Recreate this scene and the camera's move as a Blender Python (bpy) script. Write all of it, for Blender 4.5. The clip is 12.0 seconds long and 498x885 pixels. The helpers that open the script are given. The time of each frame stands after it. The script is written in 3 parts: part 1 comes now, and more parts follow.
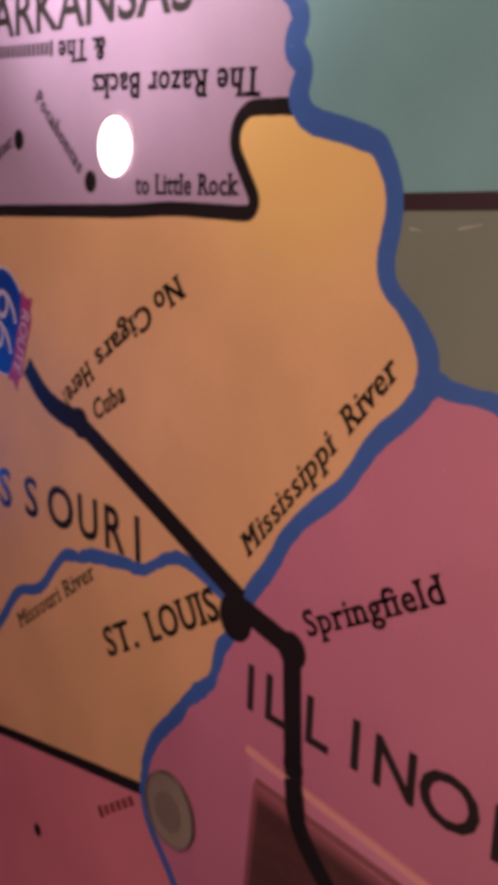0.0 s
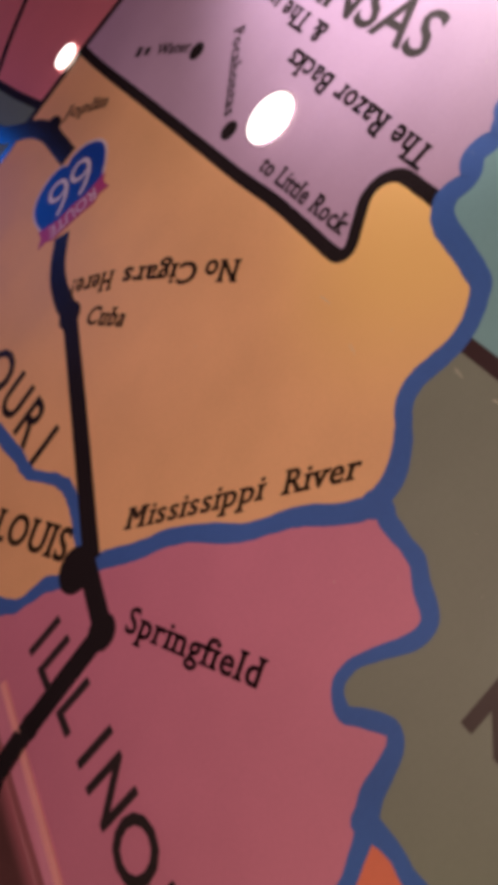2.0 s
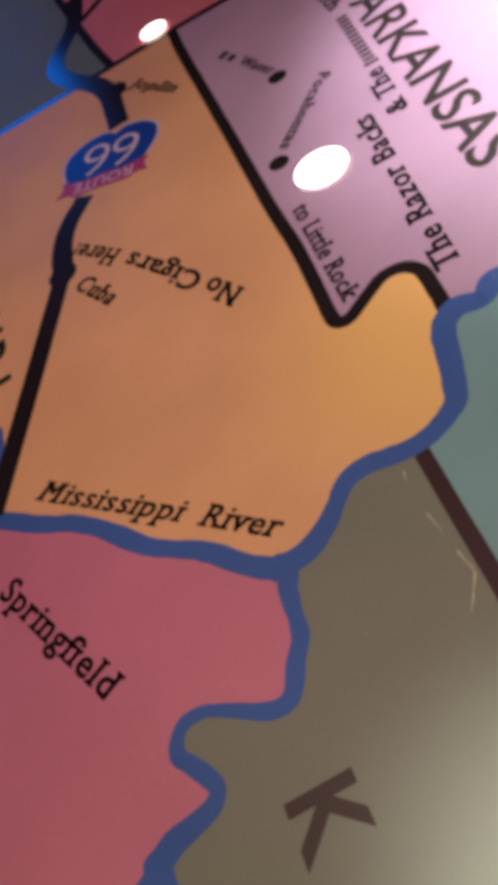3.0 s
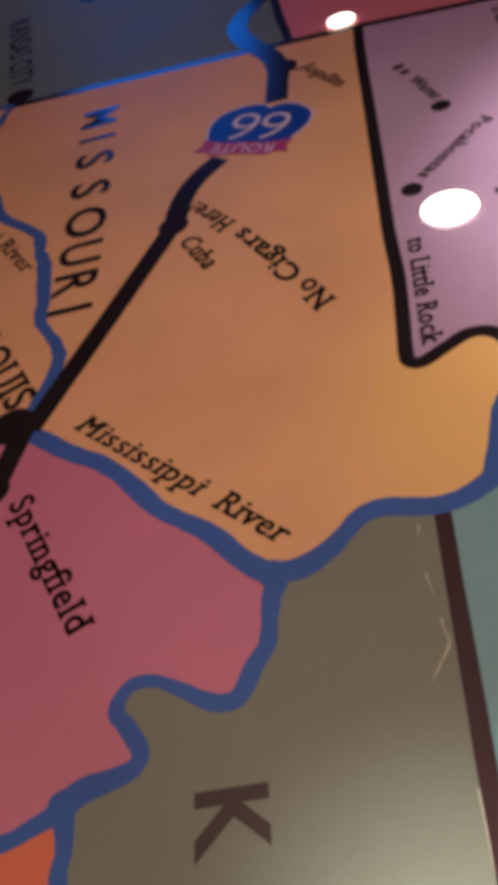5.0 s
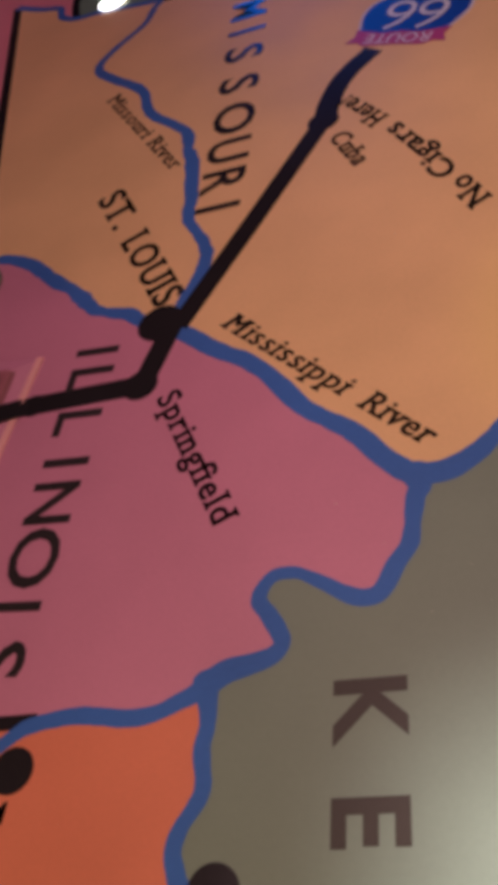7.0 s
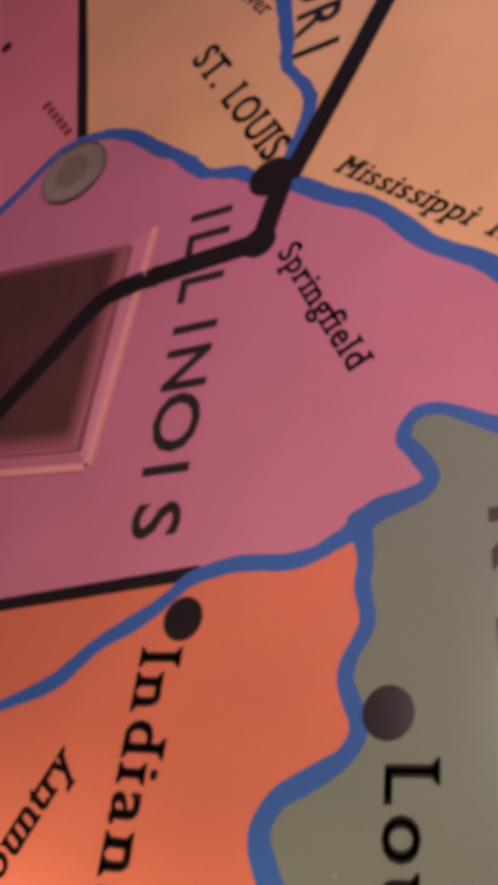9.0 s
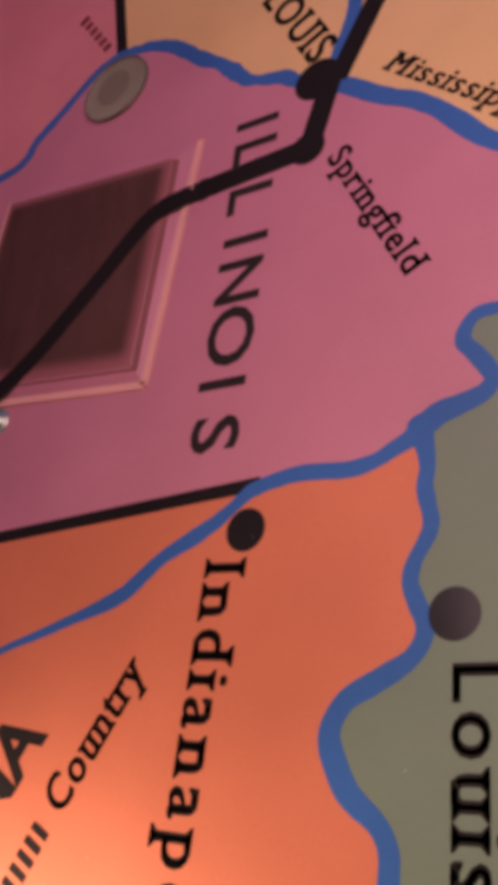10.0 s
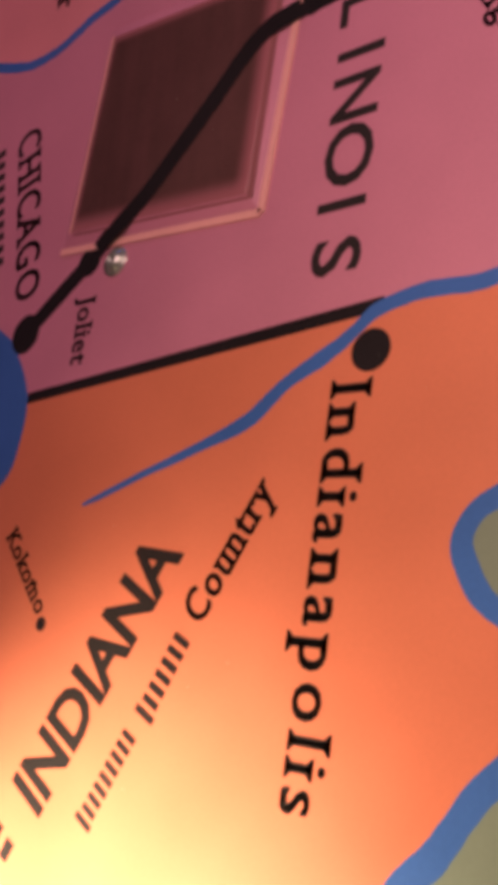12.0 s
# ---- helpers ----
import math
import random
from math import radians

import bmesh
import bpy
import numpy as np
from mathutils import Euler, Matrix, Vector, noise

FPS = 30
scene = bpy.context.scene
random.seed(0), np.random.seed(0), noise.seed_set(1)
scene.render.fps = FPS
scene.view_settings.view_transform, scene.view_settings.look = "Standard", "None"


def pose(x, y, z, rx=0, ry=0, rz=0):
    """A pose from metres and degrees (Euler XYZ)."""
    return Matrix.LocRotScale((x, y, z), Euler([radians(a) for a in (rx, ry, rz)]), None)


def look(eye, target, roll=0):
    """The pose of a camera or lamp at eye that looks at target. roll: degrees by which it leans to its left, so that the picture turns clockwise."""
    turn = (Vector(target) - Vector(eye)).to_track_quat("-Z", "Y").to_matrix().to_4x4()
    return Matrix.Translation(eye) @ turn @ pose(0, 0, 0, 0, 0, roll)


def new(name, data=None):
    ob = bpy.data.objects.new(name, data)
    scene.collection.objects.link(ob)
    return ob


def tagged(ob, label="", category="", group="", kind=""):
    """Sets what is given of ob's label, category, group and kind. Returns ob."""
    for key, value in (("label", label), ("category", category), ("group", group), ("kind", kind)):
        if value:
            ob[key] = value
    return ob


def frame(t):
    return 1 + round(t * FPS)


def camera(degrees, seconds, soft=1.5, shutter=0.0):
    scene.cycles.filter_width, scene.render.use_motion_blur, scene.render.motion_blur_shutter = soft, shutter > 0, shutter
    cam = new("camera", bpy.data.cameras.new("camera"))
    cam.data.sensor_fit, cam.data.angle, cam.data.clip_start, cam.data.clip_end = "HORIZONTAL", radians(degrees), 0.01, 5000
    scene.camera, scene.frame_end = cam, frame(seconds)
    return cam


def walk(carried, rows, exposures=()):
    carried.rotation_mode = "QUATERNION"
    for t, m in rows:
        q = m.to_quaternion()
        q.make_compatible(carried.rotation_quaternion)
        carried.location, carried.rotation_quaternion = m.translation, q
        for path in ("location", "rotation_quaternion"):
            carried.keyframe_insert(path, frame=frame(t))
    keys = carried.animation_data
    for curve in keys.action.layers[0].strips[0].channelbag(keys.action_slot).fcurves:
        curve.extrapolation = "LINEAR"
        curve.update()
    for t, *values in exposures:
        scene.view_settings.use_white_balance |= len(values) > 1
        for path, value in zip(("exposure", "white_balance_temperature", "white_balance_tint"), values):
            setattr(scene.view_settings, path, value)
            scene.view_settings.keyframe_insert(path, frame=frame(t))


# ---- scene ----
# ---- camera ----
from mathutils.geometry import tessellate_polygon

cam = camera(29.1, 12.0, soft=8.2, shutter=0.25)
PATH = [
    (0.0, pose(-0.0068, -0.0051, 0.1545, -11.86, 49.18, -91.56)),
    (0.5, pose(-0.0055, -0.0055, 0.1539, -1.46, 50.06, -77.45)),
    (1.0, pose(-0.0054, -0.0053, 0.1533, 8.95, 48.18, -64.11)),
    (1.5, pose(-0.0047, -0.0034, 0.1545, 18.70, 44.81, -50.81)),
    (2.0, pose(-0.0068, -0.0016, 0.1555, 26.80, 39.68, -39.12)),
    (2.5, pose(-0.0063, 0.0009, 0.1564, 33.78, 31.81, -28.31)),
    (4.5, pose(0.0004, 0.0005, 0.1595, 42.79, 16.53, -5.87)),
    (5.0, pose(0.0009, 0.0004, 0.1605, 43.07, 15.14, -2.47)),
    (5.5, pose(0.0001, 0.0001, 0.1600, 42.23, 16.12, 0.01)),
    (6.0, pose(-0.0004, 0.0000, 0.1598, 41.28, 16.69, 1.75)),
    (6.5, pose(-0.0011, -0.0014, 0.1592, 40.42, 17.89, 2.87)),
    (7.0, pose(-0.0029, -0.0020, 0.1600, 39.80, 19.73, 4.34)),
    (9.0, pose(-0.0084, -0.0074, 0.1597, 31.98, 28.47, 3.48)),
    (9.5, pose(-0.0091, -0.0097, 0.1584, 29.76, 31.34, 2.25)),
    (10.0, pose(-0.0105, -0.0103, 0.1577, 27.59, 32.26, 3.19)),
    (10.5, pose(-0.0126, -0.0131, 0.1570, 26.42, 33.44, 3.50)),
    (11.0, pose(-0.0148, -0.0155, 0.1569, 24.06, 34.84, 3.27)),
    (11.5, pose(-0.0157, -0.0186, 0.1582, 22.14, 36.79, 3.00)),
    (12.0, pose(-0.0158, -0.0190, 0.1577, 20.16, 38.51, 4.28)),
]
EXPOSURES = [(0.0, -0.58, 6800, 10), (2.5, -0.54, 6800, 10), (5.0, -0.74, 6900, 10), (7.0, -0.5, 6400, 10), (9.0, -0.06, 6000, 10), (10.0, -0.06, 6000, 10), (11.0, 0.02, 6500, 10), (12.0, 0.04, 6600, 10)]
walk(cam, PATH, EXPOSURES)

# ---- world and light ----
world = bpy.data.worlds.new("dim_room")
scene.world = world
world.use_nodes = True
world.node_tree.nodes["Background"].inputs["Color"].default_value = (1.0, 0.6, 0.5, 1)
world.node_tree.nodes["Background"].inputs["Strength"].default_value = 0.05


def lamp(name, kind, place, target, watts, colour, size=0.1, cone=60, blend=1.0):
    data = bpy.data.lights.new(name, kind)
    data.energy, data.color = watts, colour
    if kind == "AREA":
        data.size = size
    else:
        data.shadow_soft_size = size
    if kind == "SPOT":
        data.spot_size, data.spot_blend = radians(cone), blend
    ob = new(name, data)
    ob.matrix_world = look([c / 1000 for c in place], [c / 1000 for c in target])
    return ob


lamp("ceiling_glow", "AREA", (-96, 330, 800), (-96, 190, 0), 2.85, (1.0, 0.62, 0.62), 0.5)
# added fill that turns the middle of the map pinker; no known fixture
lamp("pink_fill", "SPOT", (-60, 240, 470), (-45, 160, 0), 0.9, (1.0, 0.5, 0.66), 0.03, 32)
lamp("white_spot", "SPOT", (270, 420, 330), (128, 246, 0), 30.0, (1.0, 0.91, 0.93), 0.02, 28)
# added fill that lifts the eastern fields; no known fixture
lamp("white_fill", "SPOT", (330, 210, 330), (48, 156, 0), 5.0, (1.0, 0.9, 0.66), 0.03, 58)
lamp("front_spot", "SPOT", (90, -90, 420), (-6, 35, 0), 26.0, (1.0, 1.0, 0.96), 0.02, 9.5)
lamp("amber_spot", "SPOT", (-330, -260, 260), (-208, -104, 0), 48.0, (1.0, 0.91, 0.62), 0.02, 32)
# wider fill added beside the amber spot, no fixture of its own
lamp("amber_fill", "SPOT", (-200, -330, 260), (-100, -122, 0), 7.6, (1.0, 0.84, 0.46), 0.02, 57)
blue = lamp("blue_lamp", "AREA", (-215, 1300, 390), (-60, 360, 0), 0.66, (0.0, 0.19, 1.0), 0.26)
blue.data.shape, blue.data.size_y = "RECTANGLE", 0.11

# ---- materials ----


def lin(r, g, b):
    return tuple((c / 255 / 12.92) if c <= 10 else ((c / 255 + 0.055) / 1.055) ** 2.4 for c in (r, g, b)) + (1.0,)


def paint(name, rgb, rough=0.4, vary=0.12, bump=0.05, gloss=0.5, coat=0.0, scale=1.0):
    """Printed or painted surface: a broad mottle, a fine grain and a faint uneven gloss."""
    m = bpy.data.materials.new(name)
    m.use_nodes = True
    nt = m.node_tree
    n, l = nt.nodes, nt.links
    p = n["Principled BSDF"]
    co = n.new("ShaderNodeTexCoord")
    big = n.new("ShaderNodeTexNoise")
    big.inputs["Scale"].default_value, big.inputs["Detail"].default_value = 26 * scale, 5
    fine = n.new("ShaderNodeTexNoise")
    fine.inputs["Scale"].default_value, fine.inputs["Detail"].default_value = 900 * scale, 3
    for k in (big, fine):
        l.new(co.outputs["Object"], k.inputs["Vector"])
    add = n.new("ShaderNodeMath")
    add.operation = "MULTIPLY_ADD"
    l.new(fine.outputs["Fac"], add.inputs[0])
    add.inputs[1].default_value = 0.35
    l.new(big.outputs["Fac"], add.inputs[2])
    ramp = n.new("ShaderNodeMapRange")
    ramp.inputs["From Min"].default_value, ramp.inputs["From Max"].default_value = 0.35, 1.0
    ramp.inputs["To Min"].default_value, ramp.inputs["To Max"].default_value = 1 - vary, 1 + vary
    l.new(add.outputs[0], ramp.inputs["Value"])
    mul = n.new("ShaderNodeVectorMath")
    mul.operation = "SCALE"
    mul.inputs[0].default_value = lin(*rgb)[:3]
    l.new(ramp.outputs[0], mul.inputs["Scale"])
    l.new(mul.outputs[0], p.inputs["Base Color"])
    rr = n.new("ShaderNodeMapRange")
    rr.inputs["To Min"].default_value, rr.inputs["To Max"].default_value = rough * 0.8, min(1, rough * 1.2)
    l.new(big.outputs["Fac"], rr.inputs["Value"])
    l.new(rr.outputs[0], p.inputs["Roughness"])
    b = n.new("ShaderNodeBump")
    b.inputs["Strength"].default_value, b.inputs["Distance"].default_value = bump, 0.0004
    l.new(add.outputs[0], b.inputs["Height"])
    l.new(b.outputs[0], p.inputs["Normal"])
    p.inputs["Specular IOR Level"].default_value = gloss
    p.inputs["Coat Weight"].default_value = coat
    return m


TAN = paint("tan_field", (230, 176, 131), 0.42, gloss=0.35)


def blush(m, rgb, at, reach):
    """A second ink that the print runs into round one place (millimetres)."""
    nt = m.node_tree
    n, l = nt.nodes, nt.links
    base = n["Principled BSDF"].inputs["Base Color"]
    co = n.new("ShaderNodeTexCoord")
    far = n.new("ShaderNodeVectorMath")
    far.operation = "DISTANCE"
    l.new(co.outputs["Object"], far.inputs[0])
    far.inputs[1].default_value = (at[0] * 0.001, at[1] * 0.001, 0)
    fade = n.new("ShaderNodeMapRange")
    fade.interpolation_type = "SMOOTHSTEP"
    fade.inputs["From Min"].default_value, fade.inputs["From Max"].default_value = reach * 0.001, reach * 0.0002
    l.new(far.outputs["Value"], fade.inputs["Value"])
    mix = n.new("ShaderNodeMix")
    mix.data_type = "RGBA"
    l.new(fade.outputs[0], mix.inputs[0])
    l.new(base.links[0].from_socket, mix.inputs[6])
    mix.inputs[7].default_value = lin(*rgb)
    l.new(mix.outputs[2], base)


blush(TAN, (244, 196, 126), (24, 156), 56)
LILAC = paint("lilac_field", (184, 154, 188), 0.42, gloss=0.35)
TEAL = paint("teal_field", (120, 162, 172), 0.42, gloss=0.35)
OLIVE = paint("olive_field", (122, 127, 116), 0.42, gloss=0.35)
ROSE = paint("rose_field", (200, 120, 147), 0.42, gloss=0.35)
ORANGE = paint("orange_field", (216, 116, 90), 0.42, gloss=0.35)
CORAL = paint("coral_field", (222, 130, 144), 0.42, gloss=0.35)
SLATE = paint("slate_field", (112, 128, 108), 0.42, gloss=0.35)
BLUE = paint("river_blue", (62, 98, 172), 0.45, vary=0.2, gloss=0.2)
INK = paint("gloss_black_ink", (40, 33, 37), 0.17, vary=0.3, bump=0.03, gloss=0.5)
INKSOFT = paint("black_lettering", (42, 33, 34), 0.5, vary=0.3, bump=0.03, gloss=0.2)
BROWN = paint("brown_ink", (62, 52, 46), 0.4, vary=0.2, gloss=0.3)
UMBER = paint("umber_ink", (50, 28, 28), 0.4, vary=0.2, gloss=0.3)
RUST = paint("rust_ink", (120, 40, 40), 0.45, gloss=0.3)
BOARD = paint("varnished_plywood", (120, 88, 60), 0.5)
DARKROOM = paint("dark_wall", (46, 34, 36), 0.8, scale=0.1)
SHIELD = paint("shield_blue", (26, 62, 160), 0.3, gloss=0.5)
PINK = paint("ribbon_pink", (176, 58, 112), 0.35, gloss=0.4)
DUSK = paint("dusky_pink", (146, 84, 92), 0.35, gloss=0.2)
LIP = paint("lit_pink_edge", (240, 165, 165), 0.3)
WHITE = paint("white_ink", (215, 200, 220), 0.4)
METAL = paint("screw_metal", (205, 200, 195), 0.2)
METAL.node_tree.nodes["Principled BSDF"].inputs["Metallic"].default_value = 0.7
SCUFF = paint("scratch_white", (205, 200, 180), 0.5)


def glow(name, colour, strength):
    m = bpy.data.materials.new(name)
    m.use_nodes = True
    p = m.node_tree.nodes["Principled BSDF"]
    p.inputs["Base Color"].default_value = (0.8, 0.8, 0.8, 1)
    p.inputs["Emission Color"].default_value = (*colour, 1)
    p.inputs["Emission Strength"].default_value = strength
    return m


def clear(name, rgb, rough):
    m = bpy.data.materials.new(name)
    m.use_nodes = True
    p = m.node_tree.nodes["Principled BSDF"]
    p.inputs["Base Color"].default_value = lin(*rgb)
    p.inputs["Transmission Weight"].default_value = 0.75
    p.inputs["Roughness"].default_value = rough
    p.inputs["IOR"].default_value = 1.45
    return m


LIT = glow("lit_lens", (1.0, 0.97, 0.94), 6.0)
LENS = clear("clear_lens", (190, 180, 165), 0.25)
CUP = paint("lamp_cup", (150, 134, 122), 0.3, vary=0.2)
CORE = paint("lamp_core", (132, 114, 106), 0.35, vary=0.2)

# ---- helpers ----
MM = 0.001


def link(name, bm, mat, parent=None, label=""):
    me = bpy.data.meshes.new(name)
    bm.normal_update()
    bm.to_mesh(me)
    bm.free()
    me.materials.append(mat)
    ob = new(name, me)
    if parent:
        ob.parent = parent
    if label:
        ob["label"] = label
    return ob


def part(name, bm, mat, parent, label=""):
    return link(name, bm, mat, parent, label)


def spline(pts, step=6):
    """A smooth line through the points (Catmull-Rom)."""
    p = [Vector(q) for q in pts]
    p = [2 * p[0] - p[1]] + p + [2 * p[-1] - p[-2]]
    out = []
    for i in range(1, len(p) - 2):
        a, b, c, d = p[i - 1], p[i], p[i + 1], p[i + 2]
        for k in range(step):
            t = k / step
            out.append(0.5 * ((2 * b) + (c - a) * t + (2 * a - 5 * b + 4 * c - d) * t * t + (3 * b - a - 3 * c + d) * t ** 3))
    return out + [p[-2]]


def slab(loop, top, thick):
    """A flat plate with the outline loop (millimetres), its top at that height."""
    bm = bmesh.new()
    clean = []
    for q in loop:
        if not clean or (Vector(q[:2]) - clean[-1]).length > 0.05:
            clean.append(Vector(q[:2]))
    if (clean[0] - clean[-1]).length < 0.05:
        clean.pop()
    area = sum(a.x * b.y - b.x * a.y for a, b in zip(clean, clean[1:] + clean[:1]))
    if area < 0:
        clean.reverse()
    up = [bm.verts.new((q.x * MM, q.y * MM, top * MM)) for q in clean]
    lo = [bm.verts.new((q.x * MM, q.y * MM, (top - thick) * MM)) for q in clean]
    for tri in tessellate_polygon([[q.to_3d() for q in clean]]):
        a, b, c = (clean[k] for k in tri)
        turn = (b - a).cross(c - a)
        if abs(turn) > 1e-9:
            bm.faces.new([up[k] for k in (tri if turn > 0 else tri[::-1])])
    for i in range(len(up)):
        j = (i + 1) % len(up)
        bm.faces.new((up[i], lo[i], lo[j], up[j]))
    return bm


def ribbon(line, wide, top, thick=0.08, rough=0.0, round_end=True):
    """A stripe along a line (millimetres); wide is one width, a width at start and end, or one for each point; rough lets the edges wander."""
    if not isinstance(wide, list):
        w0, w1 = wide if isinstance(wide, tuple) else (wide, wide)
        wide = [w0 + (w1 - w0) * i / (len(line) - 1) for i in range(len(line))]
    line = [Vector(q) for q in line]
    left, right = [], []
    n = len(line)
    for i, q in enumerate(line):
        d = (line[min(i + 1, n - 1)] - line[max(i - 1, 0)]).normalized()
        side = Vector((-d.y, d.x))
        w = wide[i] / 2
        f = 0.35 if rough < 0.3 else 0.55
        a = w * (1 + rough * noise.noise(Vector((q.x * f, q.y * f, 3.0))))
        b = w * (1 + rough * noise.noise(Vector((q.x * f, q.y * f, 9.0))))
        left.append(q + side * a)
        right.append(q - side * b)
    bm = bmesh.new()
    tops = top if isinstance(top, list) else [top] * n
    rows = [[bm.verts.new((v.x * MM, v.y * MM, (z - down) * MM)) for v, z in zip(pts, tops)] for pts, down in ((left, 0), (right, 0), (left, thick), (right, thick))]
    for i in range(n - 1):
        bm.faces.new((rows[1][i], rows[1][i + 1], rows[0][i + 1], rows[0][i]))
        bm.faces.new((rows[0][i], rows[0][i + 1], rows[2][i + 1], rows[2][i]))
        bm.faces.new((rows[3][i], rows[3][i + 1], rows[1][i + 1], rows[1][i]))
    bm.faces.new((rows[0][0], rows[2][0], rows[3][0], rows[1][0]))
    bm.faces.new((rows[1][-1], rows[3][-1], rows[2][-1], rows[0][-1]))
    return bm


def lathe(profile, at, seg=40):
    """A round body from (radius, height) pairs in millimetres."""
    bm = bmesh.new()
    rings = []
    for r, z in profile:
        if r < 1e-6:
            rings.append([bm.verts.new((at[0] * MM, at[1] * MM, z * MM))])
        else:
            rings.append([bm.verts.new(((at[0] + r * math.cos(a)) * MM, (at[1] + r * math.sin(a)) * MM, z * MM)) for a in (2 * math.pi * k / seg for k in range(seg))])
    for A, B in zip(rings, rings[1:]):
        for k in range(seg):
            j = (k + 1) % seg
            if len(A) == 1 and len(B) > 1:
                bm.faces.new((A[0], B[k], B[j]))
            elif len(B) == 1 and len(A) > 1:
                bm.faces.new((A[k], B[0], A[j]))
            elif len(A) > 1:
                bm.faces.new((A[k], B[k], B[j], A[j]))
    bmesh.ops.recalc_face_normals(bm, faces=bm.faces)
    for f in bm.faces:
        f.smooth = True
    return bm


# ---- setting ----


def box(x0, y0, z0, x1, y1, z1):
    bm = bmesh.new()
    bmesh.ops.create_cube(bm, size=1.0)
    bmesh.ops.transform(bm, matrix=Matrix.Translation(((x0 + x1) / 2, (y0 + y1) / 2, (z0 + z1) / 2)) @ Matrix.Diagonal((x1 - x0, y1 - y0, z1 - z0, 1)), verts=bm.verts)
    return bm


tagged(link("floor", box(-1.0, -0.8, -0.10, 0.9, 1.6, -0.02), DARKROOM), "dark brown base surface under the map board", "floor", kind="structure")
for tag, b in (("wall_north", (-1.0, 1.5, -0.02, 0.9, 1.6, 1.1)), ("wall_south", (-1.0, -0.8, -0.02, 0.9, -0.7, 1.1)),
               ("wall_west", (-1.0, -0.7, -0.02, -0.9, 1.5, 1.1)), ("wall_east", (0.8, -0.7, -0.02, 0.9, 1.5, 1.1))):
    tagged(link(tag, box(*b), DARKROOM), "plain dark wall of a dim room", "wall", kind="structure")
tagged(link("ceiling", box(-1.0, -0.8, 1.1, 0.9, 1.6, 1.2), DARKROOM), "plain dark ceiling of a dim room", "ceiling", kind="structure")

# ---- the map: outlines in millimetres ----
MISS_S = [(141.1, 175.6), (111.1, 169.6), (91.1, 165.6), (77.1, 162.6), (68.1, 160.2), (62.1, 158.6), (58.5, 158), (55.1, 159), (52.1, 158.9), (48.9, 156.7), (45.1, 154.9), (42.1, 156.6), (38.9, 157), (34.8, 154.1), (31.6, 155.2), (28.7, 156), (25.4, 154.3),
          (22.9, 150.6), (20.5, 143.1), (18.1, 136.3), (16.3, 132.6), (12.9, 130.2), (8.4, 128.4), (3.4, 128), (-1.6, 128.9), (-6.5, 130.2), (-10.1, 129.9), (-13.1, 128.6), (-16.2, 125.6), (-20, 122), (-24, 119.7), (-28, 118.6), (-33, 118.8)]
MISS_N = [(-33, 118.8), (-36.6, 121.7), (-40.2, 125.6), (-44, 130.6), (-47.6, 134.4), (-52, 137.7), (-56.9, 141.8), (-61.1, 146.6), (-63.9, 150.7), (-68.3, 156.3), (-71.9, 159.9), (-75.3, 162.8), (-80.3, 166), (-85.5, 170.1), (-90.3, 174.4), (-98, 181)]
MISS_U = [(-98, 181), (-105, 183.7), (-110.5, 188.5), (-117.8, 191.2), (-122.6, 193.8), (-127.2, 199.3), (-132, 204.8), (-137.3, 209.2), (-142.4, 214.3), (-149.4, 221.3), (-157.6, 226.3), (-164.6, 228.5),
          (-171.5, 229.5), (-179.6, 227.8), (-185.9, 223.5), (-196.5, 214.4), (-203, 209.5), (-208.5, 201.8), (-222, 199), (-236.8, 194.5), (-250, 194.5), (-262, 198.5), (-278, 206), (-300, 216), (-330, 230)]
OHIO_W = [(-33, 118.8), (-31.9, 116), (-32.9, 113), (-33.5, 109.5), (-33.8, 106), (-34.4, 102.3), (-36.2, 99.4), (-37.9, 96.8), (-39.4, 93.4), (-41.3, 91.5), (-44.4, 91.1), (-48.1, 92.8), (-51.3, 94.9),
          (-56.2, 97.8), (-59.2, 98.7), (-62.2, 98.5), (-64.6, 96.4), (-65.5, 93), (-63.5, 89.9), (-61.2, 86.3), (-60.1, 83), (-62, 80.6), (-66.3, 79.2), (-71.4, 78), (-75, 75.8)]
WABASH = [(-75, 75.8), (-77.5, 74), (-81.4, 72.2), (-85.8, 70.6), (-91.5, 70.1), (-100.7, 71.3), (-106.2, 71.2), (-113, 70), (-116, 68.5), (-119, 66.4), (-122.9, 63.9), (-128.3, 61.4),
          (-135.9, 58.2), (-141, 54.8), (-146, 51.2), (-152, 49), (-160, 47), (-170, 44.4), (-178.5, 42.5), (-193.7, 38.4), (-200.3, 36.8)]
OHIO_E = [(-75, 75.8), (-74.2, 70), (-74.1, 67), (-74.7, 62.6), (-73.7, 56), (-75, 52.4), (-77.3, 48.7), (-78.3, 45), (-77.2, 41), (-75.6, 36.8), (-76.3, 33.6), (-78.6, 30.8), (-82, 28.8), (-86.5, 26.7), (-91.2, 24.4),
          (-93.7, 21.3), (-94.8, 18), (-93.6, 13.6), (-91.5, 9.1), (-88.9, 6.2), (-85.4, 3.2), (-83.4, -1.3), (-83.7, -9.5), (-84.1, -16.1), (-86.5, -20.3), (-91, -23.9), (-95, -28.6), (-100, -35), (-106, -40.5), (-112, -48), (-118, -60), (-123, -80), (-127, -110), (-130, -150)]
